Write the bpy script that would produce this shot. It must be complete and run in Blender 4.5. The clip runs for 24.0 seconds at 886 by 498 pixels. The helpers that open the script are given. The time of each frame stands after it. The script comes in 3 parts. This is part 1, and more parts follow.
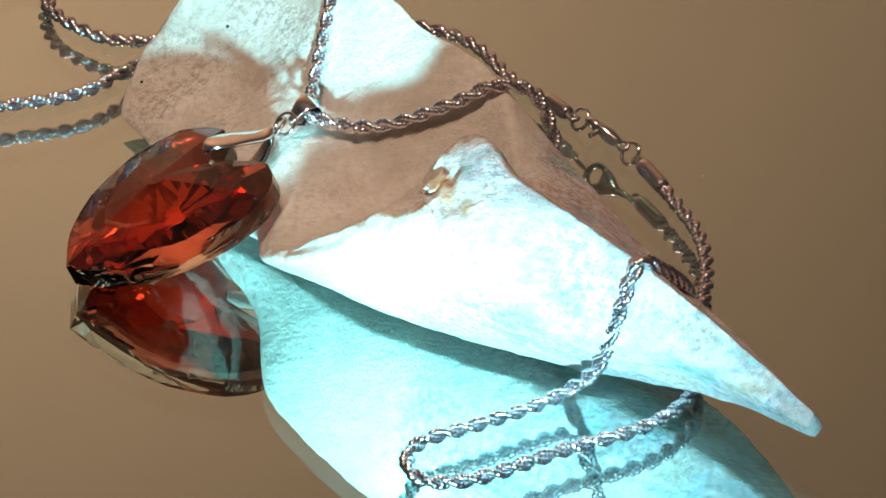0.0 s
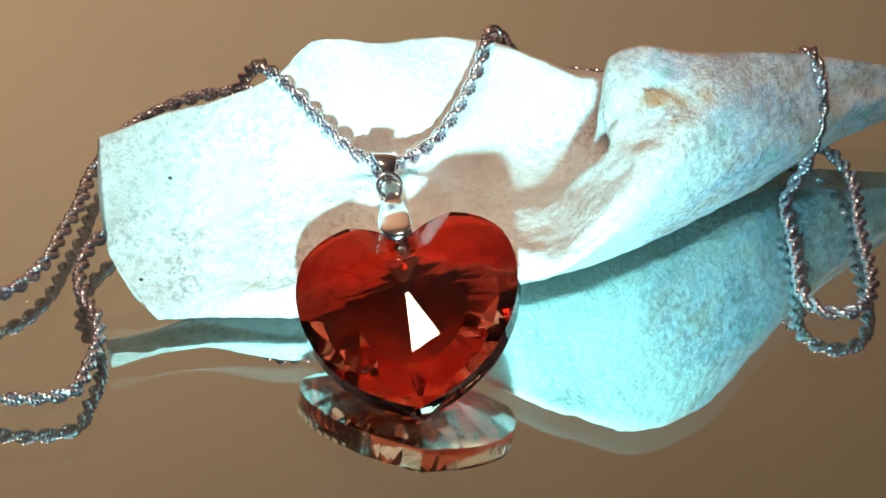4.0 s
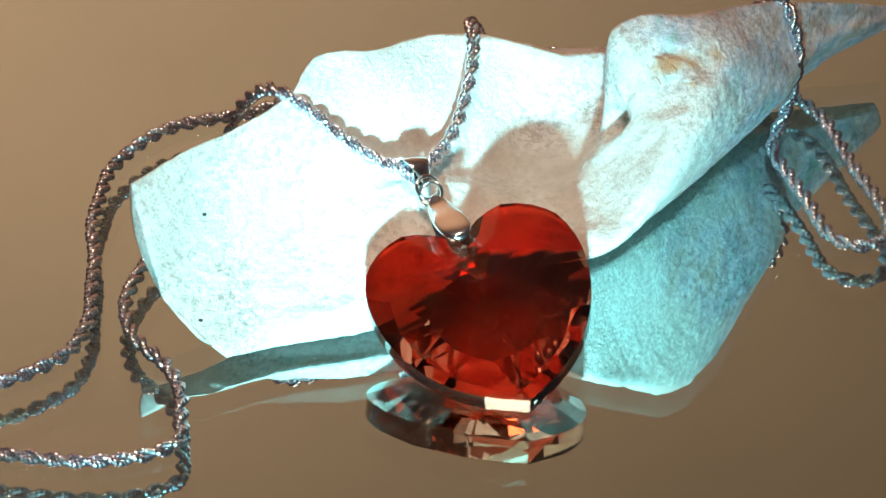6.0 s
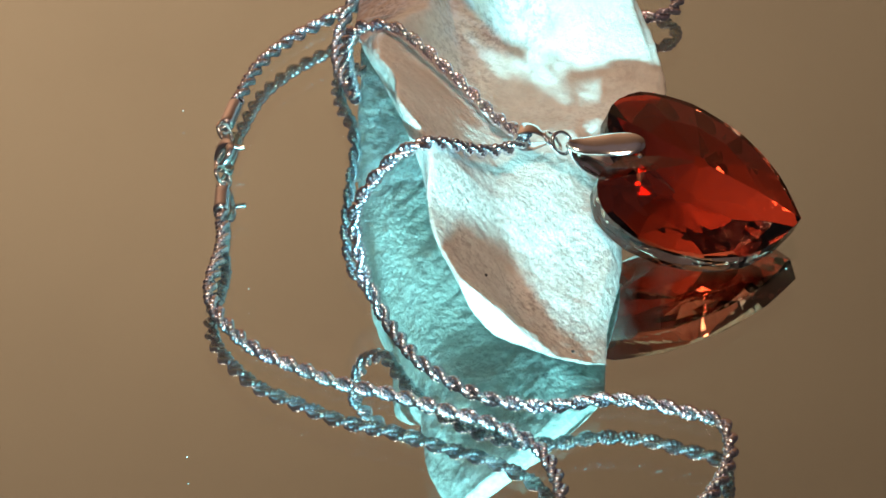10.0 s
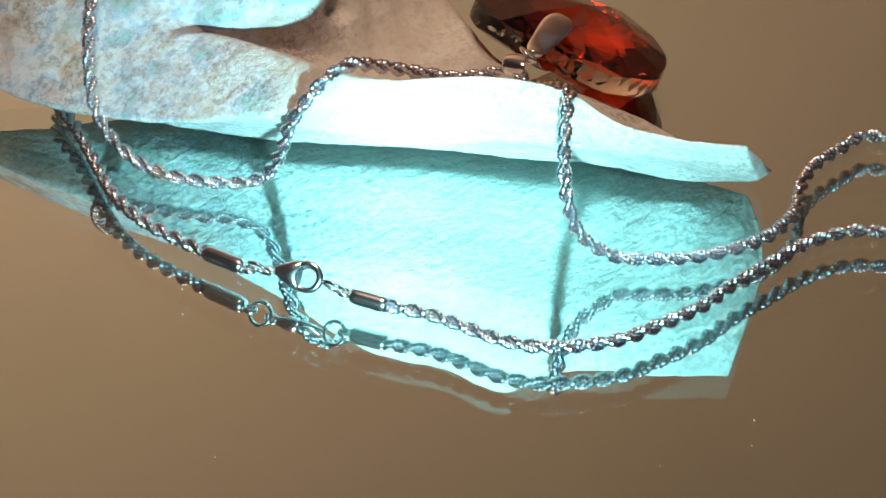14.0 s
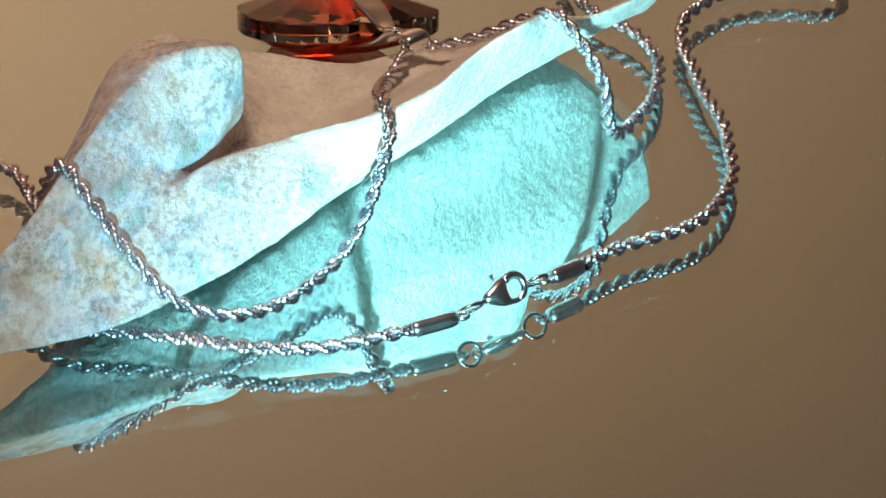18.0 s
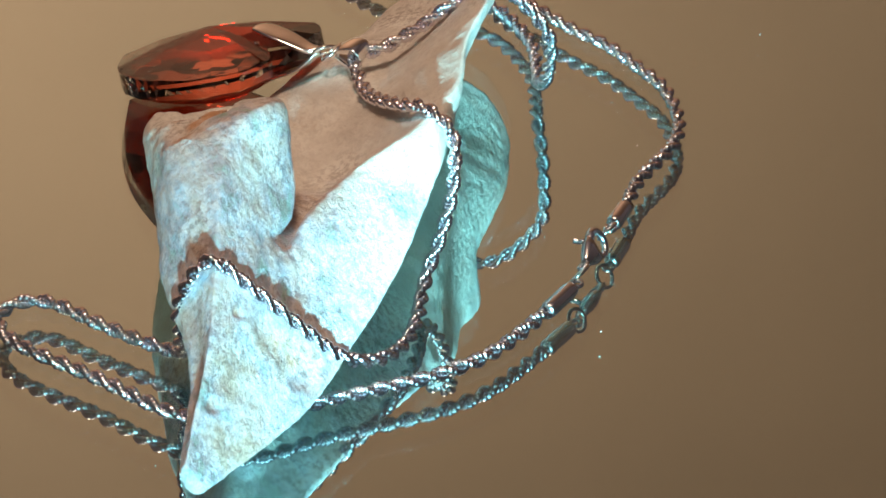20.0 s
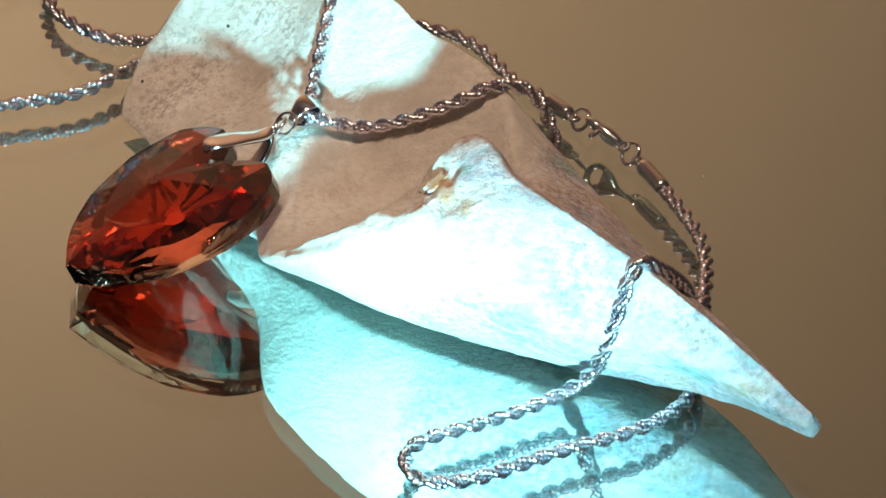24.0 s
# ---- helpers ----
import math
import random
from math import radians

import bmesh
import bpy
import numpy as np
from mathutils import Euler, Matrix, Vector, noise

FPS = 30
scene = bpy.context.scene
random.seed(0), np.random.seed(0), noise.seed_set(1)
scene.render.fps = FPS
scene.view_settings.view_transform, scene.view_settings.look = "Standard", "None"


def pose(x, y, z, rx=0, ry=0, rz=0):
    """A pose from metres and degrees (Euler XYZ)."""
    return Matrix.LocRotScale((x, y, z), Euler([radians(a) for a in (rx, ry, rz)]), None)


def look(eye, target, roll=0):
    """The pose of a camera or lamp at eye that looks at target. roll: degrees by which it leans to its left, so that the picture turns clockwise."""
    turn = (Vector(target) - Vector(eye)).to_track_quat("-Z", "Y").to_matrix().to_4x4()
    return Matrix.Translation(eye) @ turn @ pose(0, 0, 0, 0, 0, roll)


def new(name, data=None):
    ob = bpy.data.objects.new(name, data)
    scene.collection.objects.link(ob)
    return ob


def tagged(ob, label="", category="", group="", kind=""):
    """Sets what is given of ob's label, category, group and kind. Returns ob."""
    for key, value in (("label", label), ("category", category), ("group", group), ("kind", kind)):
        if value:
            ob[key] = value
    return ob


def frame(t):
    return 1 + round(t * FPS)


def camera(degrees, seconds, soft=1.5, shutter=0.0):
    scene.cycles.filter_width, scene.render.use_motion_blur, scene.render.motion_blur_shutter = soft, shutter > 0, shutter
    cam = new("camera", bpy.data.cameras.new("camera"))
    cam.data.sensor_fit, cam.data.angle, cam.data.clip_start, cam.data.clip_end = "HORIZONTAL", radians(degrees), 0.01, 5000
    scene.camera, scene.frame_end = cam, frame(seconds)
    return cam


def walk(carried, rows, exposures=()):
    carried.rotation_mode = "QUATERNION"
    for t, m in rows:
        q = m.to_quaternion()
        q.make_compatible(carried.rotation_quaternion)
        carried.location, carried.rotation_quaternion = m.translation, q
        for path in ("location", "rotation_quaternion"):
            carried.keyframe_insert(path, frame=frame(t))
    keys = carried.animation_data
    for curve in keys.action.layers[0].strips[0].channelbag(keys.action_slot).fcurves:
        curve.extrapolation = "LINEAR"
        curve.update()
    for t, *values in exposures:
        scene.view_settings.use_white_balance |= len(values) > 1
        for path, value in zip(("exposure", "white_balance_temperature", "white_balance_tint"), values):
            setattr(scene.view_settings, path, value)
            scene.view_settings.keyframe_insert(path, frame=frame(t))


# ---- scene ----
import itertools

MM = 0.001

# ---- camera: it stands still before a slowly turning mirror ----
cam = camera(14.78, 24.0)
EYE = Vector((0.0, -0.3695, 0.2547))
VIEW = Vector((0.00635, 0.81381, -0.58109))
still = look(EYE, EYE + VIEW, 1.1)
walk(cam, [(0, still), (24, still)])

# the turntable's angle: seconds, degrees
TURNS = [(0, 0.0), (0.5, 5.9), (1, 18.6), (1.5, 33.0), (2, 42.0), (2.5, 48.4), (3, 50.8), (3.5, 57.8), (5.5, 74.1), (6, 79.1), (6.5, 86.6), (7, 96.1), (7.5, 103.6), (8, 112.0), (8.5, 119.4), (9, 124.8), (9.5, 132.6), (10, 143.2), (10.5, 152.6), (12.5, 188.4), (13, 198.7), (13.5, 204.8), (14, 209.6), (14.5, 215.2), (15, 222.5), (15.5, 231.9), (16, 237.7), (16.5, 246.9), (17, 251.5), (17.5, 259.8), (18, 267.8), (18.5, 276.2), (20.5, 308.5), (21, 317.4), (21.5, 322.3), (22, 328.4), (22.5, 337.4), (23, 344.1), (23.5, 352.3), (24, 359.8)]

# ---- light ----
world = bpy.data.worlds.new("room_air")
scene.world = world
world.use_nodes = True
world.node_tree.nodes["Background"].inputs[0].default_value = (0.5, 0.36, 0.22, 1)
world.node_tree.nodes["Background"].inputs[1].default_value = 0.02


def area_lamp(name, eye, target, wide, high, watts, colour, spread=180):
    data = bpy.data.lights.new(name, "AREA")
    data.shape, data.size, data.size_y, data.spread = "RECTANGLE", wide, high, radians(spread)
    data.energy, data.color = watts, colour
    ob = new(name, data)
    ob.matrix_world = look(eye, target)
    return ob


# the torch-like lamp has a wide beam and a hot core
area_lamp("led_lamp_light", (0.008, -0.40, 0.061), (0.002, -0.030, 0.008), 0.032, 0.022, 0.0595, (0.36, 0.95, 1.06), 16.5)
area_lamp("led_lamp_core_light", (0.008, -0.399, 0.061), (-0.003, -0.010, 0.008), 0.012, 0.010, 0.0018, (0.42, 0.95, 1.03), 3.6)
# an unseen warm light added to brighten the wall behind, most at lower left
area_lamp("wall_wash_light", (-0.5, 0.5, 0.46), (-0.25, 1.3, 0.70), 0.22, 0.14, 8.6, (1.0, 0.685, 0.57))
area_lamp("ceiling_lamp_light", (-0.17, -0.25, 1.93), (-0.1, 0, 0.0), 0.34, 0.34, 3.9, (1.0, 0.71, 0.50), 80)

# ---- materials ----


def material(name):
    m = bpy.data.materials.new(name)
    m.use_nodes = True
    return m, m.node_tree.nodes, m.node_tree.links, m.node_tree.nodes["Principled BSDF"]


def noise_node(nodes, links, scale, detail=4.0, rough=0.55, stretch=1.0):
    co = nodes.new("ShaderNodeTexCoord")
    n = nodes.new("ShaderNodeTexNoise")
    n.inputs["Scale"].default_value, n.inputs["Detail"].default_value, n.inputs["Roughness"].default_value = scale, detail, rough
    if stretch == 1.0:
        links.new(co.outputs["Object"], n.inputs["Vector"])
        return n.outputs["Fac"]
    # drawn out along the shell
    turn = nodes.new("ShaderNodeMapping")
    turn.inputs["Rotation"].default_value = (0, 0, radians(42.2))
    turn.inputs["Scale"].default_value = (1 / stretch, 1, 1)
    links.new(co.outputs["Object"], turn.inputs["Vector"])
    links.new(turn.outputs["Vector"], n.inputs["Vector"])
    return n.outputs["Fac"]


def ramp_node(nodes, links, fac, stops):
    r = nodes.new("ShaderNodeValToRGB")
    while len(r.color_ramp.elements) < len(stops):
        r.color_ramp.elements.new(0.5)
    for e, (at, c) in zip(r.color_ramp.elements, stops):
        e.position, e.color = at, (*c, 1)
    links.new(fac, r.inputs["Fac"])
    return r.outputs["Color"]


def mix_node(nodes, links, fac, a, b, kind="MIX"):
    m = nodes.new("ShaderNodeMix")
    m.data_type, m.blend_type = "RGBA", kind
    for value, socket in ((fac, 0), (a, 6), (b, 7)):
        if isinstance(value, bpy.types.NodeSocket):
            links.new(value, m.inputs[socket])
        else:
            m.inputs[socket].default_value = value
    return m.outputs[2]


def bump_node(nodes, links, bsdf, fac, strength, distance):
    b = nodes.new("ShaderNodeBump")
    b.inputs["Strength"].default_value, b.inputs["Distance"].default_value = strength, distance
    links.new(fac, b.inputs["Height"])
    links.new(b.outputs["Normal"], bsdf.inputs["Normal"])


def plain(name, colour, rough, metal=0.0, scale=60.0, spread=0.12, bump=0.0):
    m, nodes, links, bsdf = material(name)
    n = noise_node(nodes, links, scale)
    dark = tuple(c * (1 - spread) for c in colour)
    lite = tuple(min(1, c * (1 + spread)) for c in colour)
    links.new(ramp_node(nodes, links, n, ((0.3, dark), (0.7, lite))), bsdf.inputs["Base Color"])
    bsdf.inputs["Roughness"].default_value, bsdf.inputs["Metallic"].default_value = rough, metal
    if bump:
        bump_node(nodes, links, bsdf, noise_node(nodes, links, scale * 4, 6), 0.4, bump)
    return m


def spot_node(nodes, links, at, inner, outer):
    """A mark with a wandering edge round a place, in millimetres."""
    co = nodes.new("ShaderNodeTexCoord")
    far = nodes.new("ShaderNodeVectorMath")
    far.operation = "DISTANCE"
    far.inputs[1].default_value = Vector(at) * MM
    links.new(co.outputs["Object"], far.inputs[0])
    add = nodes.new("ShaderNodeMath")
    add.operation = "MULTIPLY_ADD"
    links.new(noise_node(nodes, links, 260, 5, 0.6), add.inputs[0])
    add.inputs[1].default_value = (outer - inner) * 2.5 * MM
    links.new(far.outputs["Value"], add.inputs[2])
    scaled = nodes.new("ShaderNodeMath")
    scaled.operation = "MULTIPLY"
    links.new(add.outputs[0], scaled.inputs[0])
    scaled.inputs[1].default_value = 0.03 / MM
    shift = (outer - inner) * 1.25
    return ramp_node(nodes, links, scaled.outputs[0], (((inner + shift) * 0.03, (0.85, 0.85, 0.85)), ((outer + shift) * 0.03, (0, 0, 0))))


# ochre and brown stains and marks on the shell: place, solid radius, outer radius
# the brown along the crack and in two tail pits paints in their shade
STAINS_AND_SHADE = (((1.6, -30.4, 23.2), 0.5, 2.0), ((2.6, -32.0, 23.4), 0.6, 2.2), ((2.8, -34.2, 23.0), 0.3, 1.8), ((5.2, -36.8, 23.4), 0.4, 1.8), ((0.2, -27.6, 21.4), 0.1, 0.7), ((1.7, -28.9, 23.1), 0.1, 0.8), ((-0.1, -34.6, 22.0), 0.2, 1.2), ((32.6, -38.0, 11.0), 0.3, 1.5), ((34.6, -36.4, 8.4), 0.3, 1.4), ((40.1, -50.1, 11.0), 0.3, 1.1), ((30.9, -42.2, 15.3), 0.2, 0.9))


def shell_material(name, ripple, relief, skin_share):
    m, nodes, links, bsdf = material(name)
    cream = ramp_node(nodes, links, noise_node(nodes, links, 95, 6, 0.65), ((0.36, (0.68, 0.62, 0.56)), (0.5, (0.80, 0.75, 0.69)), (0.64, (0.90, 0.87, 0.82))))
    lilac = ramp_node(nodes, links, noise_node(nodes, links, 190, 7, 0.66, 2.4), ((0.37, (0.27, 0.45, 0.44)), (0.44, (0.44, 0.47, 0.60)), (0.50, (0.70, 0.66, 0.72)), (0.56, (0.66, 0.58, 0.57)), (0.63, (0.52, 0.37, 0.29))))
    # soft brown veins run through the old skin
    veins = ramp_node(nodes, links, noise_node(nodes, links, 78, 7, 0.62), ((0.43, (0, 0, 0)), (0.475, (0.4, 0.4, 0.4)), (0.495, (0.4, 0.4, 0.4)), (0.54, (0, 0, 0))))
    lilac = mix_node(nodes, links, veins, lilac, (0.36, 0.17, 0.13, 1))
    # the older half towards the tail keeps its mottled skin
    co = nodes.new("ShaderNodeTexCoord")
    way = nodes.new("ShaderNodeVectorMath")
    way.operation = "DOT_PRODUCT"
    way.inputs[1].default_value = (15.0, -13.0, -4.0)
    links.new(co.outputs["Object"], way.inputs[0])
    add = nodes.new("ShaderNodeMath")
    add.operation = "MULTIPLY_ADD"
    links.new(noise_node(nodes, links, 50, 4, 0.55), add.inputs[0])
    add.inputs[1].default_value = 1.6
    links.new(way.outputs["Value"], add.inputs[2])
    tail = nodes.new("ShaderNodeMath")
    tail.operation = "MULTIPLY"
    links.new(add.outputs[0], tail.inputs[0])
    tail.inputs[1].default_value = 0.5
    skin = ramp_node(nodes, links, tail.outputs[0], ((0.56, (0, 0, 0)), (0.70, (skin_share,) * 3)))
    col = mix_node(nodes, links, skin, cream, lilac)
    # ochre stains the chipped crest; the crack's and pits' shade is painted in too
    for at, inner, outer in STAINS_AND_SHADE:
        col = mix_node(nodes, links, spot_node(nodes, links, at, inner, outer), col, (0.60, 0.31, 0.16, 1))
    specks = ramp_node(nodes, links, noise_node(nodes, links, 1100, 4, 0.7), ((0.40, (0.55, 0.50, 0.49)), (0.53, (1, 1, 1))))
    ends = ramp_node(nodes, links, tail.outputs[0], ((0.09, (0.9, 0.9, 0.9)), (0.25, (0.3, 0.3, 0.3)), (0.48, (0.35, 0.35, 0.35)), (0.62, (0.9, 0.9, 0.9))))
    patch = mix_node(nodes, links, 1.0, ends, ramp_node(nodes, links, noise_node(nodes, links, 90, 4, 0.6), ((0.36, (0.1, 0.1, 0.1)), (0.6, (1, 1, 1)))), "MULTIPLY")
    col = mix_node(nodes, links, patch, col, mix_node(nodes, links, 1.0, col, specks, "MULTIPLY"))
    stain = ramp_node(nodes, links, noise_node(nodes, links, 140, 6, 0.65), ((0.63, (0, 0, 0)), (0.74, (0.6, 0.6, 0.6))))
    col = mix_node(nodes, links, stain, col, (0.48, 0.33, 0.24, 1))
    links.new(col, bsdf.inputs["Base Color"])
    bsdf.inputs["Roughness"].default_value = 0.6
    bsdf.inputs["Specular IOR Level"].default_value = 0.35
    coarse = nodes.new("ShaderNodeMath")
    coarse.operation = "MULTIPLY_ADD"
    links.new(noise_node(nodes, links, ripple, 4, 0.6, 2.6), coarse.inputs[0])
    coarse.inputs[1].default_value = relief
    links.new(noise_node(nodes, links, 1000, 7, 0.7), coarse.inputs[2])
    bump_node(nodes, links, bsdf, coarse.outputs[0], 0.58, 0.0009)
    return m


def glass(name, colour, ior):
    m, nodes, links, bsdf = material(name)
    bsdf.inputs["Base Color"].default_value = (*colour, 1)
    bsdf.inputs["Transmission Weight"].default_value = 1
    bsdf.inputs["Roughness"].default_value = 0
    bsdf.inputs["IOR"].default_value = ior
    return m


def coated_glass(name, colour, ior, film, share):
    """Coloured glass whose outer face carries a thin mirror film."""
    m, nodes, links, bsdf = material(name)
    bsdf.inputs["Base Color"].default_value = (*colour, 1)
    bsdf.inputs["Transmission Weight"].default_value = 1
    bsdf.inputs["Roughness"].default_value = 0
    bsdf.inputs["IOR"].default_value = ior
    shine = nodes.new("ShaderNodeBsdfGlossy")
    shine.inputs["Color"].default_value = (*film, 1)
    shine.inputs["Roughness"].default_value = 0.0
    both = nodes.new("ShaderNodeMixShader")
    both.inputs[0].default_value = share
    links.new(bsdf.outputs[0], both.inputs[1])
    links.new(shine.outputs[0], both.inputs[2])
    links.new(both.outputs[0], nodes["Material Output"].inputs["Surface"])
    return m


SHELL = shell_material("weathered_shell", 420, 0.95, 0.8)
# the shell's outer side is rippled; its paler skin stands in for mirrored light
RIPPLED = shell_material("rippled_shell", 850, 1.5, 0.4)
SILVER = plain("polished_steel", (0.80, 0.77, 0.84), 0.16, 1.0, 300, 0.06)
BRUSHED = plain("brushed_steel", (0.84, 0.82, 0.85), 0.21, 1.0, 300, 0.08)
BRIGHT = plain("bright_silver", (0.95, 0.94, 0.93), 0.14, 1.0, 200, 0.03)
CRYSTAL = glass("red_crystal", (0.87, 0.08, 0.035), 1.55)
COATED = coated_glass("coated_red_crystal", (0.87, 0.08, 0.035), 1.55, (0.72, 0.62, 0.55), 0.18)
GIRDLE = glass("clear_crystal", (0.93, 0.84, 0.70), 1.55)
PANE = glass("clear_glass", (0.985, 0.995, 0.99), 1.52)
MIRROR = plain("silvering", (0.74, 0.95, 0.94), 0.0, 1.0, 20, 0.005)
WALL = plain("tan_paint", (0.56, 0.42, 0.28), 0.9, 0.0, 3, 0.05, 0.001)
GREY = plain("pale_grey_paint", (0.48, 0.53, 0.66), 0.9, 0.0, 3, 0.05, 0.001)
WOOD = plain("table_wood", (0.22, 0.13, 0.07), 0.5, 0.0, 30, 0.25, 0.0004)
BLACK = plain("black_plastic", (0.03, 0.03, 0.03), 0.4, 0.0, 80, 0.2)
DUST = plain("dust", (0.8, 0.78, 0.74), 0.9, 0.0, 900, 0.1)

# ---- mesh helpers ----


def solid(name, bm, mat, smooth=False):
    me = bpy.data.meshes.new(name)
    bmesh.ops.recalc_face_normals(bm, faces=bm.faces)
    bm.to_mesh(me)
    bm.free()
    me.materials.append(mat)
    for f in me.polygons:
        f.use_smooth = smooth
    return me


def part(name, bm, mat, parent, label="", smooth=False):
    ob = new(name, solid(name, bm, mat, smooth))
    ob.parent = parent
    if label:
        tagged(ob, label)
    return ob


def box(bm, x0, y0, z0, x1, y1, z1):
    m = Matrix.Translation(((x0 + x1) / 2, (y0 + y1) / 2, (z0 + z1) / 2)) @ Matrix.Diagonal((x1 - x0, y1 - y0, z1 - z0, 1))
    bmesh.ops.create_cube(bm, size=1, matrix=m)
    return bm


def disc(bm, r, z0, z1, n=96):
    bmesh.ops.create_cone(bm, cap_ends=True, segments=n, radius1=r, radius2=r, depth=z1 - z0, matrix=Matrix.Translation((0, 0, (z0 + z1) / 2)))
    return bm


def spline(pts, step):
    """A smooth curve through pts, as points about step apart."""
    p = [Vector(a) for a in pts]
    p = [2 * p[0] - p[1]] + p + [2 * p[-1] - p[-2]]
    out = []
    for a, b, c, d in zip(p, p[1:], p[2:], p[3:]):
        t0, t1 = 0.0, max((b - a).length, 1e-9) ** 0.5
        t2 = t1 + max((c - b).length, 1e-9) ** 0.5
        t3 = t2 + max((d - c).length, 1e-9) ** 0.5
        n = max(2, int((c - b).length / step * 3))
        for i in range(n):
            t = t1 + (t2 - t1) * i / n
            a1 = (t1 - t) / (t1 - t0) * a + (t - t0) / (t1 - t0) * b
            a2 = (t2 - t) / (t2 - t1) * b + (t - t1) / (t2 - t1) * c
            a3 = (t3 - t) / (t3 - t2) * c + (t - t2) / (t3 - t2) * d
            b1 = (t2 - t) / (t2 - t0) * a1 + (t - t0) / (t2 - t0) * a2
            b2 = (t3 - t) / (t3 - t1) * a2 + (t - t1) / (t3 - t1) * a3
            out.append((t2 - t) / (t2 - t1) * b1 + (t - t1) / (t2 - t1) * b2)
    out.append(p[-2])
    even, left = [out[0]], step
    for a, b in zip(out, out[1:]):
        d = (b - a).length
        while d >= left:
            a = a + (b - a) * (left / d)
            even.append(a.copy())
            d, left = (b - a).length, step
        left -= d
    return even


# ---- the room ----


def room():
    t = 0.1
    for name, b in (("wall_north", (-1.6, 1.3, -0.8, 1.6, 1.3 + t, 2)), ("wall_south", (-1.6, -1.6 - t, -0.8, 1.6, -1.6, 2)),
                    ("wall_east", (1.6, -1.7, -0.8, 1.6 + t, 1.4, 2)), ("wall_west", (-1.6 - t, -1.7, -0.8, -1.6, 1.4, 2)),
                    ("ceiling", (-1.7, -1.7, 2, 1.7, 1.4, 2 + t)), ("floor", (-1.7, -1.7, -0.8 - t, 1.7, 1.4, -0.8))):
        ob = new(name, solid(name, box(bmesh.new(), *b), WOOD if name == "floor" else WALL if name == "wall_north" else GREY))
        tagged(ob, {"floor": "dark wooden floor under the table", "wall_north": "plain tan painted wall behind the table"}.get(name, "plain pale grey painted " + name.split("_")[0]), name.split("_")[0], kind="structure")


room()


def work_table():
    top = new("table")
    tagged(top, "dark wooden table under the mirror", "table")
    bm = box(bmesh.new(), -0.7, -0.6, -0.054, 0.7, 0.6, -0.024)
    bmesh.ops.bevel(bm, geom=bm.edges[:], offset=0.004, segments=2, affect="EDGES")
    part("tabletop", bm, WOOD, top)
    for x, y in itertools.product((-0.62, 0.62), (-0.52, 0.52)):
        part("leg", box(bmesh.new(), x - 0.03, y - 0.03, -0.8, x + 0.03, y + 0.03, -0.055), WOOD, top)


work_table()

# ---- the turntable ----


def mirror_turntable():
    top = new("mirror_turntable")
    tagged(top, "round back-silvered mirror plate on a turning base", "mirror")
    part("glass_plate", disc(bmesh.new(), 0.17, -0.0042, 0, 128), PANE, top, "clear glass plate of the mirror")
    part("silvering", disc(bmesh.new(), 0.169, -0.0041, -0.0040, 128), MIRROR, top, "silver backing of the mirror")
    bm = bmesh.new()
    rng = random.Random(4)
    for i in range(34):
        r, a = 0.125 * rng.random() ** 0.5, rng.uniform(0, 6.283)
        size = rng.choice((0.04, 0.05, 0.06, 0.07, 0.1)) * MM
        bmesh.ops.create_icosphere(bm, subdivisions=1, radius=size, matrix=Matrix.Translation((r * math.cos(a), r * math.sin(a), size * 0.8)) @ Matrix.Diagonal((1, rng.uniform(0.6, 2), 0.8, 1)))
    tagged(part("dust", bm, DUST, top, "pale dust specks on the mirror"), kind="stuff")
    part("turning_base", disc(bmesh.new(), 0.16, -0.0240, -0.0046, 96), BLACK, top, "black plastic turning base")
    return top


# ---- the shell ----
ALONG = Vector((0.7413, -0.6712, 0))
ACROSS = Vector((0.6712, 0.7413, 0))

# guide rails of the shell, at these places along it: across, height in millimetres
KNOTS = [-45, -36, -27, -19, -13, -5, 4, 12, 16, 20, 30, 42, 56, 72]
BACK_TOP = [(3.2, 16.2), (4.5, 16.7), (4.1, 17.6), (2.8, 20.4), (5.3, 22.9), (4.3, 21.6), (4.6, 19.9), (2.1, 18.4), (-1.0, 17.1), (-4.0, 15.9), (-7.0, 15.2), (-6, 12), (-5.6, 8.2), (-9, 6.0)]
TROUGH = [(-3.5, 9.7), (-5.2, 7.3), (-5.3, 8.8), (-5.6, 11.3), (-6.2, 11.9), (-7.7, 11.4), (-10.9, 9.3), (-8.0, 9.3), (-8.1, 9.8), (-8.5, 10.6), (-8.8, 12.6), (-9, 15.2), (-7.8, 10.6), (-9.5, 6.8)]
PEAK = [(-9.5, 4.3), (-10.3, 4.2), (-11.9, 5.5), (-13.7, 7.8), (-15.4, 9.2), (-18.6, 9.2), (-30.2, 9.5), (-22.0, 11.8), (-19.8, 17.2), (-14.2, 25.0), (-16.9, 25.3), (-15.6, 21.7), (-12.6, 15.7), (-11.1, 8.5)]
WING_TOP = [(-12, 2.7), (-13.4, 2.7), (-15.9, 3.9), (-18.1, 6.1), (-19.8, 6.4), (-22.8, 6.8), (-32.4, 9.2), (-31.7, 15.0), (-30.8, 17.5), (-29.6, 19.5), (-25.4, 21.8), (-20.5, 16.8), (-13.9, 12.4), (-11.6, 7.8)]
WING = [(-14.2, 1.5), (-15.6, 1.7), (-18.8, 3.5), (-21.7, 3.7), (-23.4, 3.8), (-26.2, 4.6), (-32.9, 7.7), (-33.2, 11.3), (-32.3, 12.4), (-31.0, 12.9), (-26.9, 12.0), (-22.6, 10.9), (-15.2, 9.9), (-11.9, 6.8)]
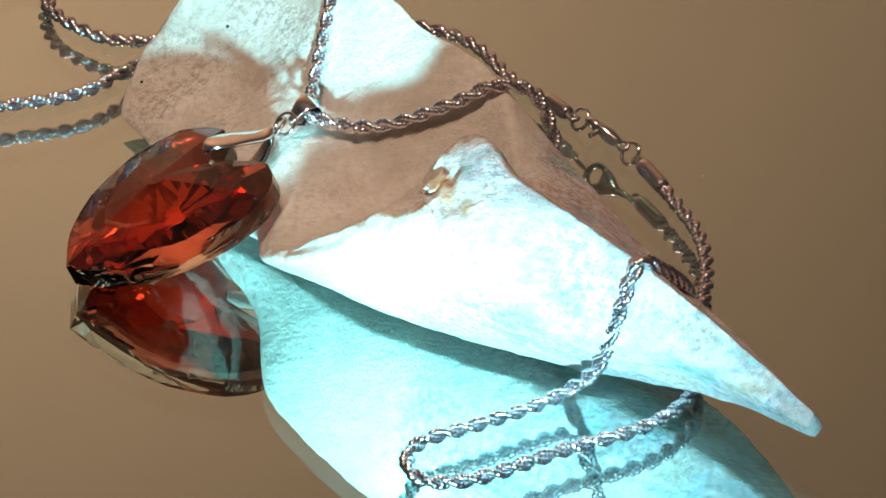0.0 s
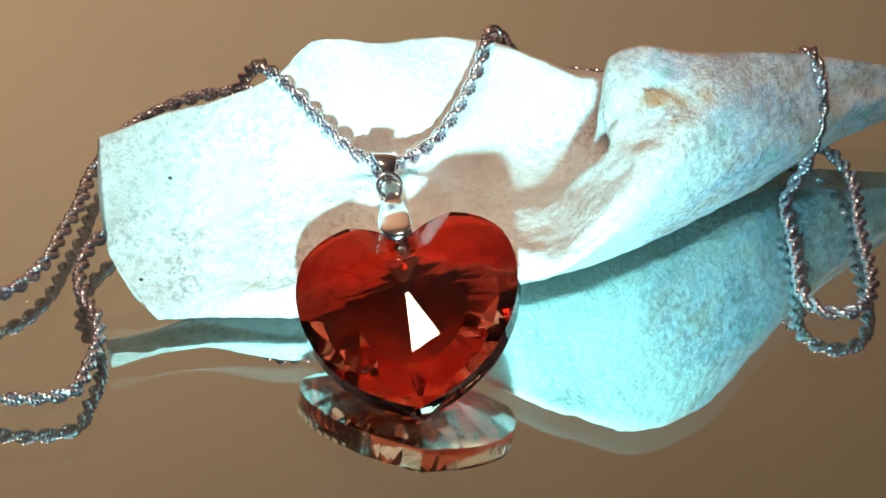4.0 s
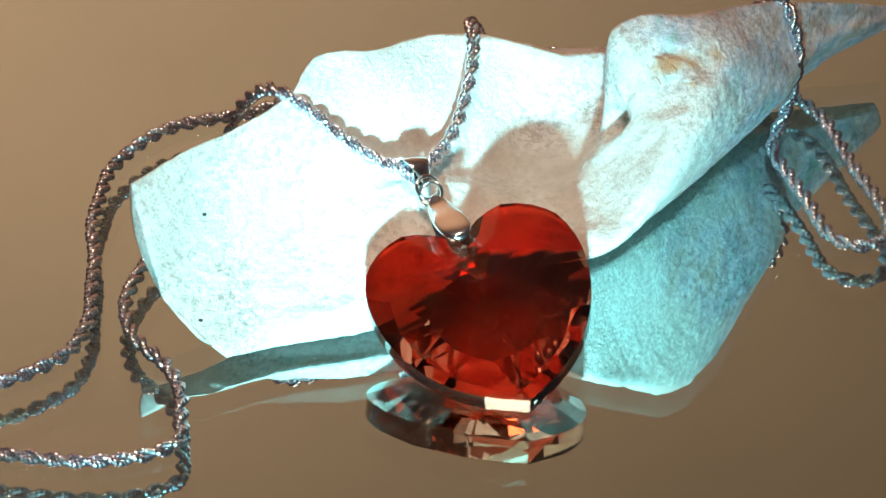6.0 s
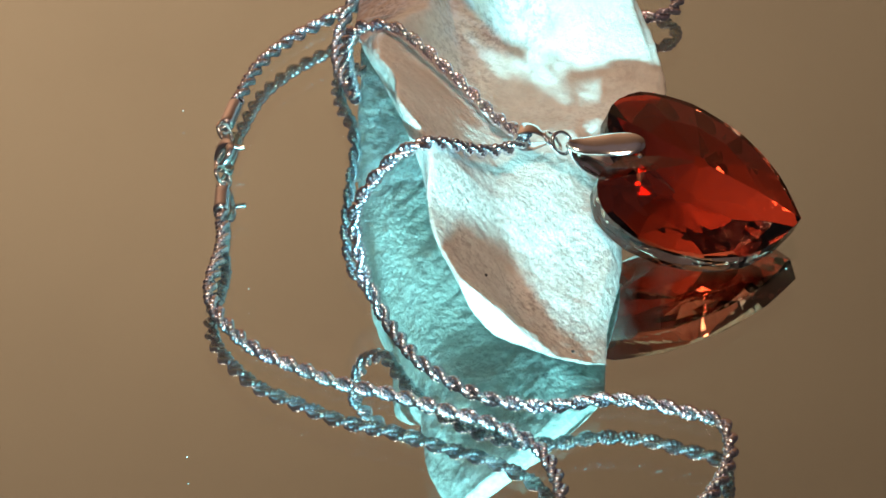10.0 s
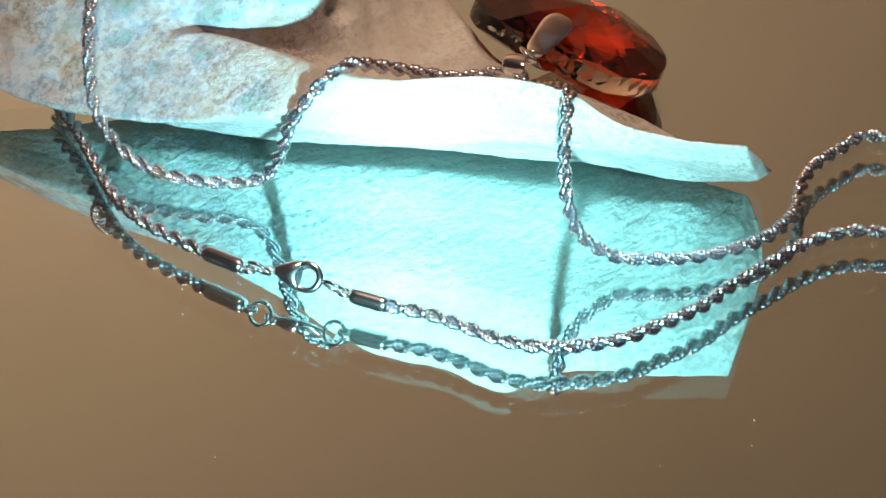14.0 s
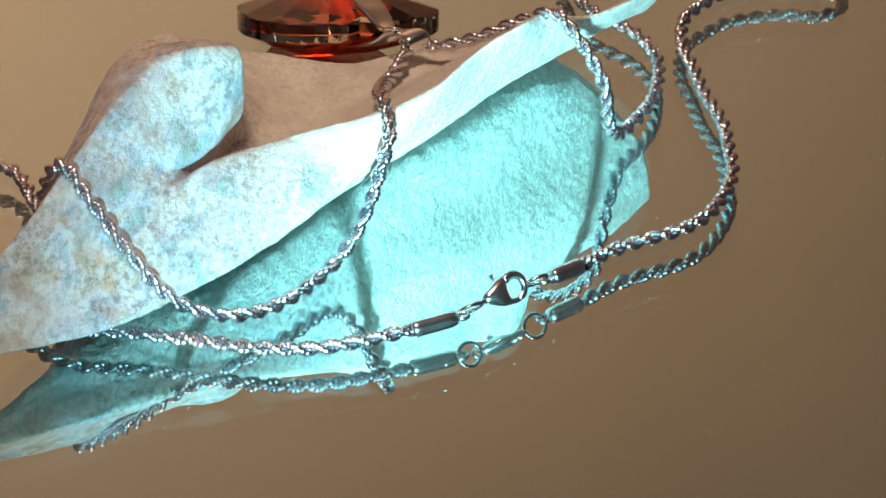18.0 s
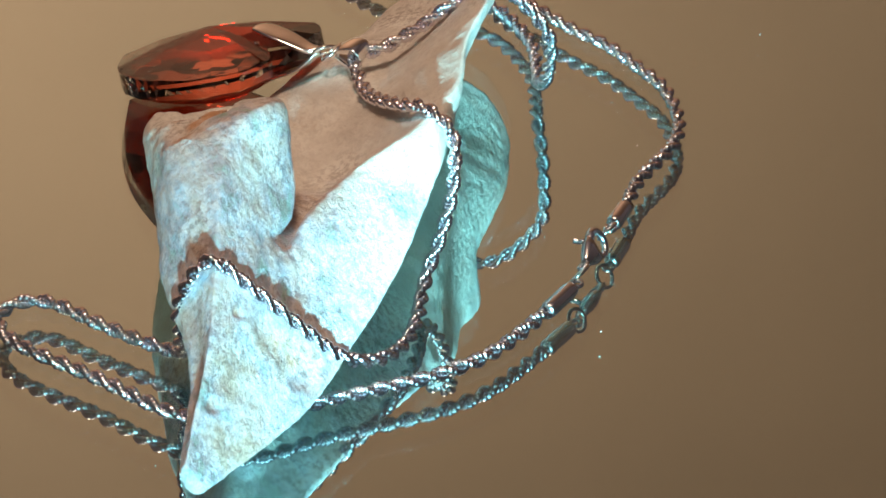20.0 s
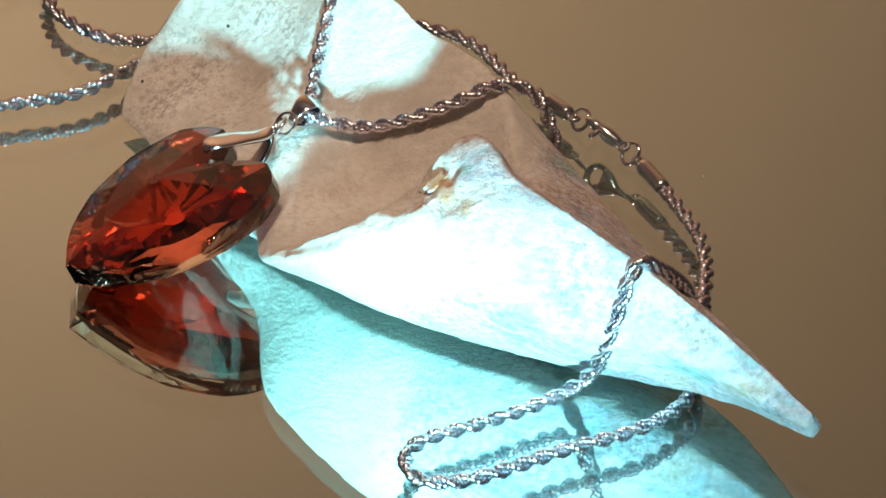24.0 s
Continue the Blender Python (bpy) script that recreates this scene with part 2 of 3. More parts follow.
FRONT = [(-15.2, 0.3), (-17.2, 0.1), (-20.1, 0.1), (-22.0, 0.1), (-22.5, 0.1), (-22.3, 0.1), (-22.6, 0.1), (-22.8, 0.1), (-22.4, 0.2), (-21.6, 0.2), (-18.6, 0.1), (-14.9, 0.7), (-11.2, 2.9), (-11.2, 5.2)]
UNDER = [(-9.5, 2.2), (-10.8, 0.2), (-10.5, 0.8), (-10.8, 0.9), (-10.8, 0.4), (-10.5, 0.1), (-10.0, 0.1), (-8.7, 0.1), (-8.2, 0.1), (-7.8, 0.1), (-7.3, 0.1), (-7.8, 0.8), (-8.6, 3.0), (-10.2, 4.6)]
BACK_LOW = [(-0.6, 9.0), (-0.1, 10.1), (0.9, 10.7), (1.5, 11.4), (1.4, 11.0), (1.1, 9.6), (1.3, 8.8), (1.7, 8.6), (1.6, 8.3), (1.4, 7.9), (0.3, 6.2), (-2.0, 4.3), (-4.6, 3.9), (-9.1, 4.9)]
BACK = [(2.4, 13.0), (2.6, 12.8), (3.1, 13.4), (3.6, 15.6), (4.0, 16.6), (4.0, 16.2), (5.2, 16.5), (5.6, 15.2), (5.4, 13.9), (5.0, 12.4), (3.6, 8.9), (0.9, 5.9), (-2.2, 4.7), (-8.8, 5.4)]
UNDER_BACK = [(-4.8, 5.9), (-5.5, 5.2), (-4.8, 5.8), (-4.7, 6.2), (-4.7, 5.8), (-4.7, 4.9), (-4.3, 4.5), (-3.5, 4.4), (-3.3, 4.3), (-3.2, 4.1), (-3.5, 3.2), (-4.9, 2.6), (-6.6, 3.6), (-9.6, 4.7)]
LIP = [(-7.5, 5.9), (-8.6, 5.0), (-9.7, 6.3), (-11.0, 8.6), (-12.4, 10.1), (-15.0, 10.0), (-24, 8.8), (-18.6, 10.2), (-17.4, 13.2), (-12.6, 18.4), (-9.8, 16.0), (-13.3, 19.8), (-11, 14.2), (-10.6, 8.0)]
WALL_FOOT = [(-5.5, 7.7), (-6.9, 6.1), (-7.5, 7.5), (-8.3, 9.7), (-9.3, 10.5), (-11.3, 10.8), (-17, 8.2), (-16.2, 8.7), (-14.8, 9.4), (-13.5, 11.0), (-10.4, 13.0), (-11, 17.5), (-9.4, 12.4), (-10, 7.4)]
# the broken end is uneven: where each rail begins
BEGINS = [-42.3, -43.0, -43.8, -44.3, -44.2, -43.3, -42.1, -41.0, -41.5, -42.8, -43.7, -43.0]


def rail_at(rail, s):
    k = max(i for i in range(len(KNOTS) - 1) if KNOTS[i] <= s)
    k0, k3 = max(k - 1, 0), min(k + 2, len(KNOTS) - 1)
    h = KNOTS[k + 1] - KNOTS[k]
    a, b = Vector(rail[k]), Vector(rail[k + 1])
    ga = (b - Vector(rail[k0])) * h / (KNOTS[k + 1] - KNOTS[k0])
    gb = (Vector(rail[k3]) - a) * h / (KNOTS[k3] - KNOTS[k])
    return hermite(a, ga, b, gb, (s - KNOTS[k]) / h)


def hermite(a, ga, b, gb, f):
    return (2 * f**3 - 3 * f**2 + 1) * a + (f**3 - 2 * f**2 + f) * ga + (3 * f**2 - 2 * f**3) * b + (f**3 - f**2) * gb


def dent(p, at, size, depth):
    """How far a soft hollow at a place draws the surface in."""
    d = (p / MM - Vector(at)).length / size
    return -depth * math.exp(-d * d * 2)


def pit(p, at, size, depth):
    """The same for a pit with a sharp edge."""
    d = (p / MM - Vector(at)).length / size + 0.2 * noise.noise(p * 500)
    return -depth * math.exp(-(max(d, 0) ** 4))


def groove(p, a, b, size, depth):
    """The same for a groove between two places."""
    q, a, b = p / MM, Vector(a), Vector(b)
    f = max(0, min(1, (q - a).dot(b - a) / (b - a).length_squared))
    d = (q - a.lerp(b, f)).length / size + 0.25 * noise.noise(p * 400)
    return -depth * math.exp(-(max(d, 0) ** 3))


def shell_fragment():
    rails = (BACK_TOP, TROUGH, WALL_FOOT, LIP, PEAK, WING_TOP, WING, FRONT, UNDER, UNDER_BACK, BACK_LOW, BACK)
    n, cuts, rows = len(rails), 19, 320
    bm = bmesh.new()
    rings = []
    for i in range(rows + 1):
        s = min(-45 + 117 * i / rows, 71.999)
        c = []
        for r, begin in zip(rails, BEGINS):
            q = rail_at(r, s)
            along = begin + (s + 45) * (-20 - begin) / 25 if s < -20 else s
            c.append(Vector((along, q.x, q.y)))
        ring = []
        for k in range(n):
            a, b, d, e = c[k - 1], c[k], c[(k + 1) % n], c[(k + 2) % n]
            for j in range(cuts):
                q = hermite(b, (d - a) * 0.32, d, (e - b) * 0.32, j / cuts)
                ring.append(bm.verts.new((ALONG * q.x + ACROSS * q.y + Vector((0, 0, q.z))) * MM))
        rings.append(ring)
    for a, b in zip(rings, rings[1:]):
        for k in range(len(a)):
            face = bm.faces.new((a[k], a[(k + 1) % len(a)], b[(k + 1) % len(a)], b[k]))
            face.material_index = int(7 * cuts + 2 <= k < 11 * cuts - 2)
    for ring, pull in ((rings[0], -2.0), (rings[-1], 0.7)):
        inner = ring
        for shrink in (0.9, 0.6, 0.3):
            mid = sum((v.co for v in ring), Vector()) / len(ring) + ALONG * pull * MM
            nxt = [bm.verts.new(mid + (v.co - mid) * shrink) for v in ring]
            for k in range(len(ring)):
                bm.faces.new((inner[k], inner[(k + 1) % len(inner)], nxt[(k + 1) % len(inner)], nxt[k]))
            inner = nxt
        bm.faces.new(inner)
    bmesh.ops.recalc_face_normals(bm, faces=bm.faces)
    bm.normal_update()
    moved = []
    for v in bm.verts:
        p = v.co
        d = 0.28 * noise.noise(p * 85) + 0.15 * noise.noise(p * 300) + 0.1 * noise.noise(p * 800) + 0.05 * noise.noise(p * 2000)
        # the crest of the wing is chipped, and a pit and a notch are worn into it
        d -= dent(p, (-2, -31, 20), 13, 1) * (0.5 * noise.noise(p * 240) + 0.4 * noise.noise(p * 600))
        d += pit(p, (-0.4, -25.8, 15.3), 2.7, 3.2) + groove(p, (-16.5, -29.8, 11.4), (-10.3, -34.2, 16.8), 1.0, 0.5) + pit(p, (-1.4, -30.6, 21.8), 4.0, 1.5) + dent(p, (3, -35.8, 24), 3.6, 1.0)
        d -= dent(p, (-9.0, -19.7, 5), 4.5, 1.6)
        for a, b in zip(CRACK, CRACK[1:]):
            if (p / MM - Vector(a)).length < 7:
                d += groove(p, a, b, 0.75, 0.65)
        # the old back of the tail is lumpy
        d += groove(p, (31.6, -38.5, 12.0), (35.2, -36.0, 7.6), 2.2, 0.6) + pit(p, (40.1, -50.1, 11.0), 1.1, 0.6) + pit(p, (30.9, -42.2, 15.3), 0.8, 0.4)
        d -= dent(p, (32, -38, 12), 22, 1) * 0.5 * noise.noise(Vector((p.x, p.y * 0.6, p.z)) * 210 + Vector((3, 1, 7)))
        moved.append(p + v.normal * d * MM)
    for v, p in zip(bm.verts, moved):
        v.co = p
        v.co.z = max(p.z, 0.00003)
    top = new("shell_fragment")
    tagged(top, "broken weathered white shell fragment lying on the mirror", "shell")
    spots = [min(bm.verts, key=lambda v: (v.co / MM - Vector(at)).length_squared) for at, _ in FLAKES]
    spots = [(v.co.copy(), v.normal.copy(), size) for v, (_, size) in zip(spots, FLAKES)]
    specks = [min(bm.verts, key=lambda v: (v.co / MM - Vector(at)).length_squared).co.copy() for at in SPECKS]
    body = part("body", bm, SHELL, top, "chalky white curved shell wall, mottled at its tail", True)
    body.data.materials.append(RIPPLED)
    rng = random.Random(9)
    for at, normal, size in spots:
        part("flake", flake(at, normal, size, rng), SHELL, top, "loose flake on the chipped crest")
    for at in specks:
        bm = bmesh.new()
        bmesh.ops.create_icosphere(bm, subdivisions=2, radius=0.24 * MM, matrix=Matrix.Translation(at) @ Matrix.Diagonal((1, 1.3, 0.8, 1)))
        part("speck", bm, BLACK, top, "tiny black speck", True)
    return top


# a hooked crack runs over the crest
CRACK = ((-0.6, -26.2, 19.2), (0.3, -27.6, 21.4), (1.8, -28.9, 23.2), (3.6, -31.0, 24.2), (3.4, -33.4, 23.4))

# where the crest flakes, with the flakes' sizes, and where black specks sit
FLAKES = (((1.4, -31.2, 23.2), 1.5), ((1.0, -33.6, 22.9), 1.3), ((6.4, -37.4, 23.8), 1.1), ((0.2, -29.4, 22.0), 1.0))
SPECKS = ((-26.8, 22.3, 11.0), (-38.1, 20.0, 3.6))


def flake(at, normal, size, rng):
    """A thin chip with a ragged rim, tilted a little from the surface."""
    bm = bmesh.new()
    normal = (normal + Vector((rng.uniform(-0.3, 0.3), rng.uniform(-0.3, 0.3), 0.15))).normalized()
    ax = normal.orthogonal().normalized()
    ay = normal.cross(ax)
    n = 11
    radii = [size * rng.uniform(0.6, 1.1) for _ in range(n)]
    rings = []
    for height, grow in ((-0.35, 1.0), (0.06, 1.0), (0.13, 0.8)):
        ring = []
        for i, r in enumerate(radii):
            a = 2 * math.pi * i / n
            ring.append(bm.verts.new(at + (ax * (1.4 * r * grow * math.cos(a)) + ay * (0.8 * r * grow * math.sin(a)) + normal * (height + rng.uniform(-0.05, 0.05))) * MM))
        rings.append(ring)
    for a, b in zip(rings, rings[1:]):
        for i in range(n):
            bm.faces.new((a[i], a[(i + 1) % n], b[(i + 1) % n], b[i]))
    bm.faces.new(rings[0][::-1])
    bm.faces.new(rings[-1])
    return bm


# ---- the necklace ----
# the chain's two lengths, from the pendant to the clasp, in millimetres
CHAIN_ONE = [(-14.9, -1.8, 13.5), (-14.5, 1.6, 13.7), (-13.8, 6.6, 15.7), (-12.6, 12.5, 19.4), (-11.8, 16.4, 21), (-9.8, 19, 19.5), (-7.3, 23.3, 13.1), (-8.2, 24, 7.8),
             (-9.9, 24.6, 4.4), (-14.3, 26.2, 1.1), (-16.3, 27.3, 1), (-22.7, 30.3, 1), (-30.1, 31.3, 1), (-34, 30.9, 1), (-40, 28.0, 1), (-44.8, 22.6, 1), (-48.9, 20.0, 1), (-54.0, 18.5, 1), (-58.4, 17.6, 1),
             (-62.3, 21.6, 1), (-64.4, 27.5, 1), (-65, 34, 1), (-65, 46, 1), (-63, 55, 1), (-58, 58.5, 1), (-54.6, 55, 1), (-54.6, 49, 1), (-52, 41.6, 1), (-47.6, 37.2, 1), (-43.8, 35.0, 1),
             (-36.8, 34.7, 1), (-31, 36.1, 1), (-24.5, 37.5, 1), (-18, 39.7, 1), (-11, 40.5, 1), (-5.3, 40.8, 1)]
CHAIN_ONE_END = [(2.9, 38.1, 1), (7.0, 34.8, 1), (12.5, 25.7, 1), (16.7, 21.1, 1.1)]
CHAIN_TWO = [(-15.0, -2.4, 13.4), (-11.2, -3.5, 13.0), (-7.4, -4.5, 13.1), (-3.4, -5.3, 14.4), (4.6, -5.5, 18.0), (8.7, -4.7, 19.7), (13.5, -3.6, 18.4), (16.4, -4.8, 13.8), (17.5, -7, 7), (18.6, -9.5, 2.6),
             (21.3, -12, 1.1), (25, -14.6, 1), (29.1, -18.8, 1.2), (32, -24, 2.6), (33, -29.5, 5.6), (31.6, -34.5, 11), (28.6, -39.5, 16.6), (25.8, -43.2, 19.9), (23.2, -46, 13.5),
             (21.2, -45.2, 6), (18, -44, 1.6), (13.4, -46.6, 1), (7.4, -49.9, 1), (0.0, -53.9, 1), (-1.3, -57.6, 1), (0.5, -60.4, 1), (5, -60.8, 1), (17.5, -54.6, 1), (28.5, -49, 1)]
CHAIN_TWO_END = [(33.5, -42.4, 1), (34.2, -33.8, 1), (35.3, -25.8, 1), (36.3, -17.9, 1), (35.7, -10.3, 1), (31.7, 0.1, 1.1)]


def bases_along(path):
    side = Vector((0, 0, 1))
    for i, p in enumerate(path):
        t = (path[min(i + 1, len(path) - 1)] - path[max(i - 1, 0)]).normalized()
        side = (side - t * side.dot(t)).normalized()
        yield p, t, side, t.cross(side)


def ring_into(bm, centre, ax, ay, az, rx, ry, wire, n=10, m=5):
    """An oval wire ring in the plane of ax and ay."""
    loops = []
    for i in range(n):
        a = 2 * math.pi * i / n
        out = ax * math.cos(a) + ay * math.sin(a)
        c = centre + ax * (math.cos(a) * rx) + ay * (math.sin(a) * ry)
        loops.append([bm.verts.new(c + (out * math.cos(b) + az * math.sin(b)) * wire) for b in (2 * math.pi * j / m for j in range(m))])
    for i in range(n):
        for j in range(m):
            bm.faces.new((loops[i][j], loops[(i + 1) % n][j], loops[(i + 1) % n][(j + 1) % m], loops[i][(j + 1) % m]))


def rope_chain(points, parent):
    """Two twisted strands, each ribbed by its tightly packed links."""
    verts, faces = [], []
    step, pitch, n = 0.115, 5.4, 12
    path = spline([Vector(p) * MM for p in points], step * MM)
    spots = list(bases_along(path))
    for k in (0, 1):
        line = []
        for i, (p, t, e, f) in enumerate(spots):
            a = i * step / pitch * 2 * math.pi + k * math.pi
            line.append(p + (e * math.cos(a) + f * math.sin(a)) * 0.49 * MM)
        first = len(verts)
        for i, (p, t, e, f) in enumerate(bases_along(line)):
            out = (p - spots[i][0]).normalized()
            side = t.cross(out).normalized()
            r = (0.53, 0.525, 0.48, 0.39, 0.46)[i % 5] * MM
            for j in range(n):
                w = 2 * math.pi * j / n
                verts.append(p + (out * math.cos(w) + side * math.sin(w)) * r - t * (0.2 * MM * math.cos(w)))
        rows = len(line)
        for i in range(rows - 1):
            for j in range(n):
                a, b = first + i * n + j, first + i * n + (j + 1) % n
                faces.append((a, b, b + n, a + n))
    me = bpy.data.meshes.new("rope_chain")
    me.from_pydata(verts, [], faces)
    me.materials.append(SILVER)
    me.polygons.foreach_set("use_smooth", [True] * len(me.polygons))
    ob = new("rope_chain", me)
    ob.parent = parent
    return tagged(ob, "twisted silver-coloured rope chain", kind="stuff")


def tube(bm, path, radii, n=12):
    rings = []
    for (p, t, e, f), r in zip(bases_along(path), radii):
        rings.append([bm.verts.new(p + (e * math.cos(a) + f * math.sin(a)) * r) for a in (2 * math.pi * j / n for j in range(n))])
    for a, b in zip(rings, rings[1:]):
        for j in range(n):
            bm.faces.new((a[j], a[(j + 1) % n], b[(j + 1) % n], b[j]))
    bm.faces.new(rings[0][::-1])
    bm.faces.new(rings[-1])
    return bm


def heart_outline(n):
    """One closed heart, a unit wide and high, with its tip at the origin."""
    half = [(0, 0), (0.19, 0.10), (0.34, 0.23), (0.445, 0.40), (0.495, 0.58), (0.495, 0.74), (0.45, 0.87), (0.36, 0.96), (0.24, 1.0), (0.12, 0.975), (0.04, 0.915), (0, 0.88)]
    line = spline([(x, y, 0) for x, y in half], 0.01)
    pts = [line[round(i * (len(line) - 1) / (n // 2))] for i in range(n // 2 + 1)]
    return [(p.x, p.y) for p in pts] + [(-p.x, p.y) for p in pts[-2:0:-1]]


def heart_crystal():
    """The cut heart in its own space: tip at the origin, y up the heart, z out of its front."""
    bm = bmesh.new()
    wide, high = 27.4 * MM, 27.6 * MM
    n = 48
    line = heart_outline(n)
    mid = Vector((0, 0.56 * high, 0))

    def place(i, scale, z):
        (x, y), (x2, y2) = line[int(i) % n], line[math.ceil(i) % n]
        x, y = (x + x2) / 2, (y + y2) / 2
        return mid + (Vector((x * wide, y * high, 0)) - mid) * scale + Vector((0, 0, z * MM))

    # the front: long facets run from a scalloped girdle to a small table
    every = 4
    front, back = [None] * n, [None] * n
    for edge, scale, z, top, cut in ((front, 0.56, 1.45, 3.4, 4), (back, 0.76, -1.45, -2.9, 3)):
        for i in range(0, n, cut):
            a, b = place(i, scale, top), place(i + cut, scale, top)
            rim = (place(i, 1, z) + place(i + cut, 1, z)) / 2
            normal = (b - a).cross(rim - a)
            for k in range(cut):
                q = place(i + k, 1, 0)
                h = (a.z - (normal.x * (q.x - a.x) + normal.y * (q.y - a.y)) / normal.z) / MM
                q.z = (max(0.9, min(1.7, h)) if z > 0 else max(-1.7, min(-0.9, h))) * MM if k else z * MM
                edge[i + k] = bm.verts.new(q)
    for i in range(n):
        bm.faces.new((front[i], front[(i + 1) % n], back[(i + 1) % n], back[i])).material_index = 2
    table = [bm.verts.new(place(i, 0.07, 4.75)) for i in range(0, n, every)]
    shoulder = [bm.verts.new(place(i, 0.56, 3.4)) for i in range(0, n, every)]
    for i in range(len(table)):
        j = (i + 1) % len(table)
        rim = [front[(i * every + k) % n] for k in range(every + 1)]
        bm.faces.new(rim + [shoulder[j], shoulder[i]])
        bm.faces.new((shoulder[i], shoulder[j], table[j], table[i]))
    bm.faces.new(table)
    # the back: a star of smaller facets round a pointed culet
    coated = []
    cut = 3
    belt = [bm.verts.new(place(i, 0.76, -2.9)) for i in range(0, n, cut)]
    inner = [bm.verts.new(place(i + 1.5, 0.44, -4.3)) for i in range(0, n, cut)]
    culet = [bm.verts.new(place(i, 0.1, -5.2)) for i in range(0, n, cut)]
    m = len(belt)
    for i in range(m):
        j = (i + 1) % m
        rim = [back[(i * cut + k) % n] for k in range(cut + 1)]
        coated.append(bm.faces.new((rim[0], rim[1], belt[i])))
        coated.append(bm.faces.new((rim[1], rim[2], belt[j], belt[i])))
        coated.append(bm.faces.new((rim[2], rim[3], belt[j])))
        coated.append(bm.faces.new((belt[i], belt[j], inner[i])))
        coated.append(bm.faces.new((belt[j], inner[j], inner[i])))
        coated.append(bm.faces.new((inner[i], inner[j], culet[j])))
        coated.append(bm.faces.new((inner[i], culet[j], culet[i])))
    coated.append(bm.faces.new(culet))
    for f in coated:
        f.material_index = 1
    return bm


def heart_pose():
    az, tilt, lean = math.radians(-87.57), math.radians(67.7), math.radians(28.35)
    r, b, k = Vector((math.cos(az), math.sin(az), 0)), Vector((-math.sin(az), math.cos(az), 0)), Vector((0, 0, 1))
    y = k * math.cos(tilt) + b * math.sin(tilt)
    nrm = k * math.sin(tilt) - b * math.cos(tilt)
    ex = r * math.cos(lean) + y * math.sin(lean)
    ey = y * math.cos(lean) - r * math.sin(lean)
    m = Matrix((ex, ey, nrm)).transposed().to_4x4()
    return Matrix.Translation(Vector((-44.0, -22.06, 1.64)) * MM) @ m


def leaf(path, widths, side, thick):
    """A domed strip along path, as wide as widths."""
    bm = bmesh.new()
    rings = []
    for (p, t, e, f), w in zip(bases_along(path), widths):
        n = side.cross(t).normalized()
        sd = t.cross(n).normalized()
        rings.append([bm.verts.new(p + sd * (w * math.cos(a)) + n * (thick * (math.sin(a) if math.sin(a) > 0 else 0.35 * math.sin(a)))) for a in (2 * math.pi * j / 16 for j in range(16))])
    for a, b in zip(rings, rings[1:]):
        for j in range(16):
            bm.faces.new((a[j], a[(j + 1) % 16], b[(j + 1) % 16], b[j]))
    bm.faces.new(rings[0][::-1])
    bm.faces.new(rings[-1])
    return bm


def wire_ring(centre, normal, radius, wire, parent, label, stretch=1.0, along=None):
    normal = Vector(normal).normalized()
    ax = Vector(along) if along else normal.orthogonal()
    ax = (ax - normal * ax.dot(normal)).normalized()
    bm = bmesh.new()
    ring_into(bm, Vector(centre) * MM, ax, normal.cross(ax), normal, radius * stretch * MM, radius * MM, wire * MM, 28, 10)
    return part("jump_ring", bm, BRIGHT, parent, label, True)


def pendant_bail(top, heart_m):
    """The leaf-shaped clip that grips the heart through its hole."""
    bail = new("bail")
    bail.parent = top
    tagged(bail, "bright silver pinch bail gripping the heart")
    hole = Vector((0, 23.0, 0))
    to_heart = heart_m.inverted()
    apex = to_heart @ (Vector((-19.2, -5.1, 12.9)) * MM) / MM
    side = (heart_m.to_3x3() @ Vector((1, 0, 0))).normalized()
    # the front leaf is a broad dome with a blunt end, the back one a plain strip
    front = [apex + Vector((0, 0, 0.2))] + [to_heart @ (Vector(p) * MM) / MM - Vector((0, 0, 0.9)) for p in ((-20.7, -5.9, 13.6), (-24.4, -8.0, 14.2), (-27.6, -10.2, 14.3))]
    front.append(front[-1] + Vector((0, -0.5, -0.8)))
    back = [apex + Vector((0, 0, -0.2)), apex.lerp(hole, 0.3) + Vector((0, 0, -1.9)), apex.lerp(hole, 0.7) + Vector((0, 0, -2.6)), hole + Vector((0, -0.6, -2.8)), hole + Vector((0, -1.0, -2.5))]
    for name, steps, z, profile in (("front_leaf", front, 1, ((0, 0.5), (0.08, 1.2), (0.4, 1.85), (0.68, 2.1), (0.85, 1.9), (0.95, 1.3), (1, 0.5))),
                                    ("back_leaf", back, -1, ((0, 0.5), (0.1, 1.1), (0.35, 1.6), (0.9, 1.65), (0.97, 1.3), (1, 0.7)))):
        path = [heart_m @ (p * MM) for p in spline(steps, 0.2)]
        m = len(path) - 1
        widths = [w.y * MM for w in spline([(x * 10, y, 0) for x, y in profile], 0.02)]
        widths = [widths[round(i * (len(widths) - 1) / m)] for i in range(m + 1)]
        part(name, leaf(path, widths, side * z, (0.9 if z > 0 else 0.5) * MM), BRIGHT, bail, "polished silver leaf", True)
    pin = [heart_m @ ((hole + Vector((0, -0.4, 2.4 - 4.8 * i / 6))) * MM) for i in range(7)]
    part("pin", tube(bmesh.new(), pin, [0.45 * MM] * 7, 12), BRIGHT, bail, "", True)


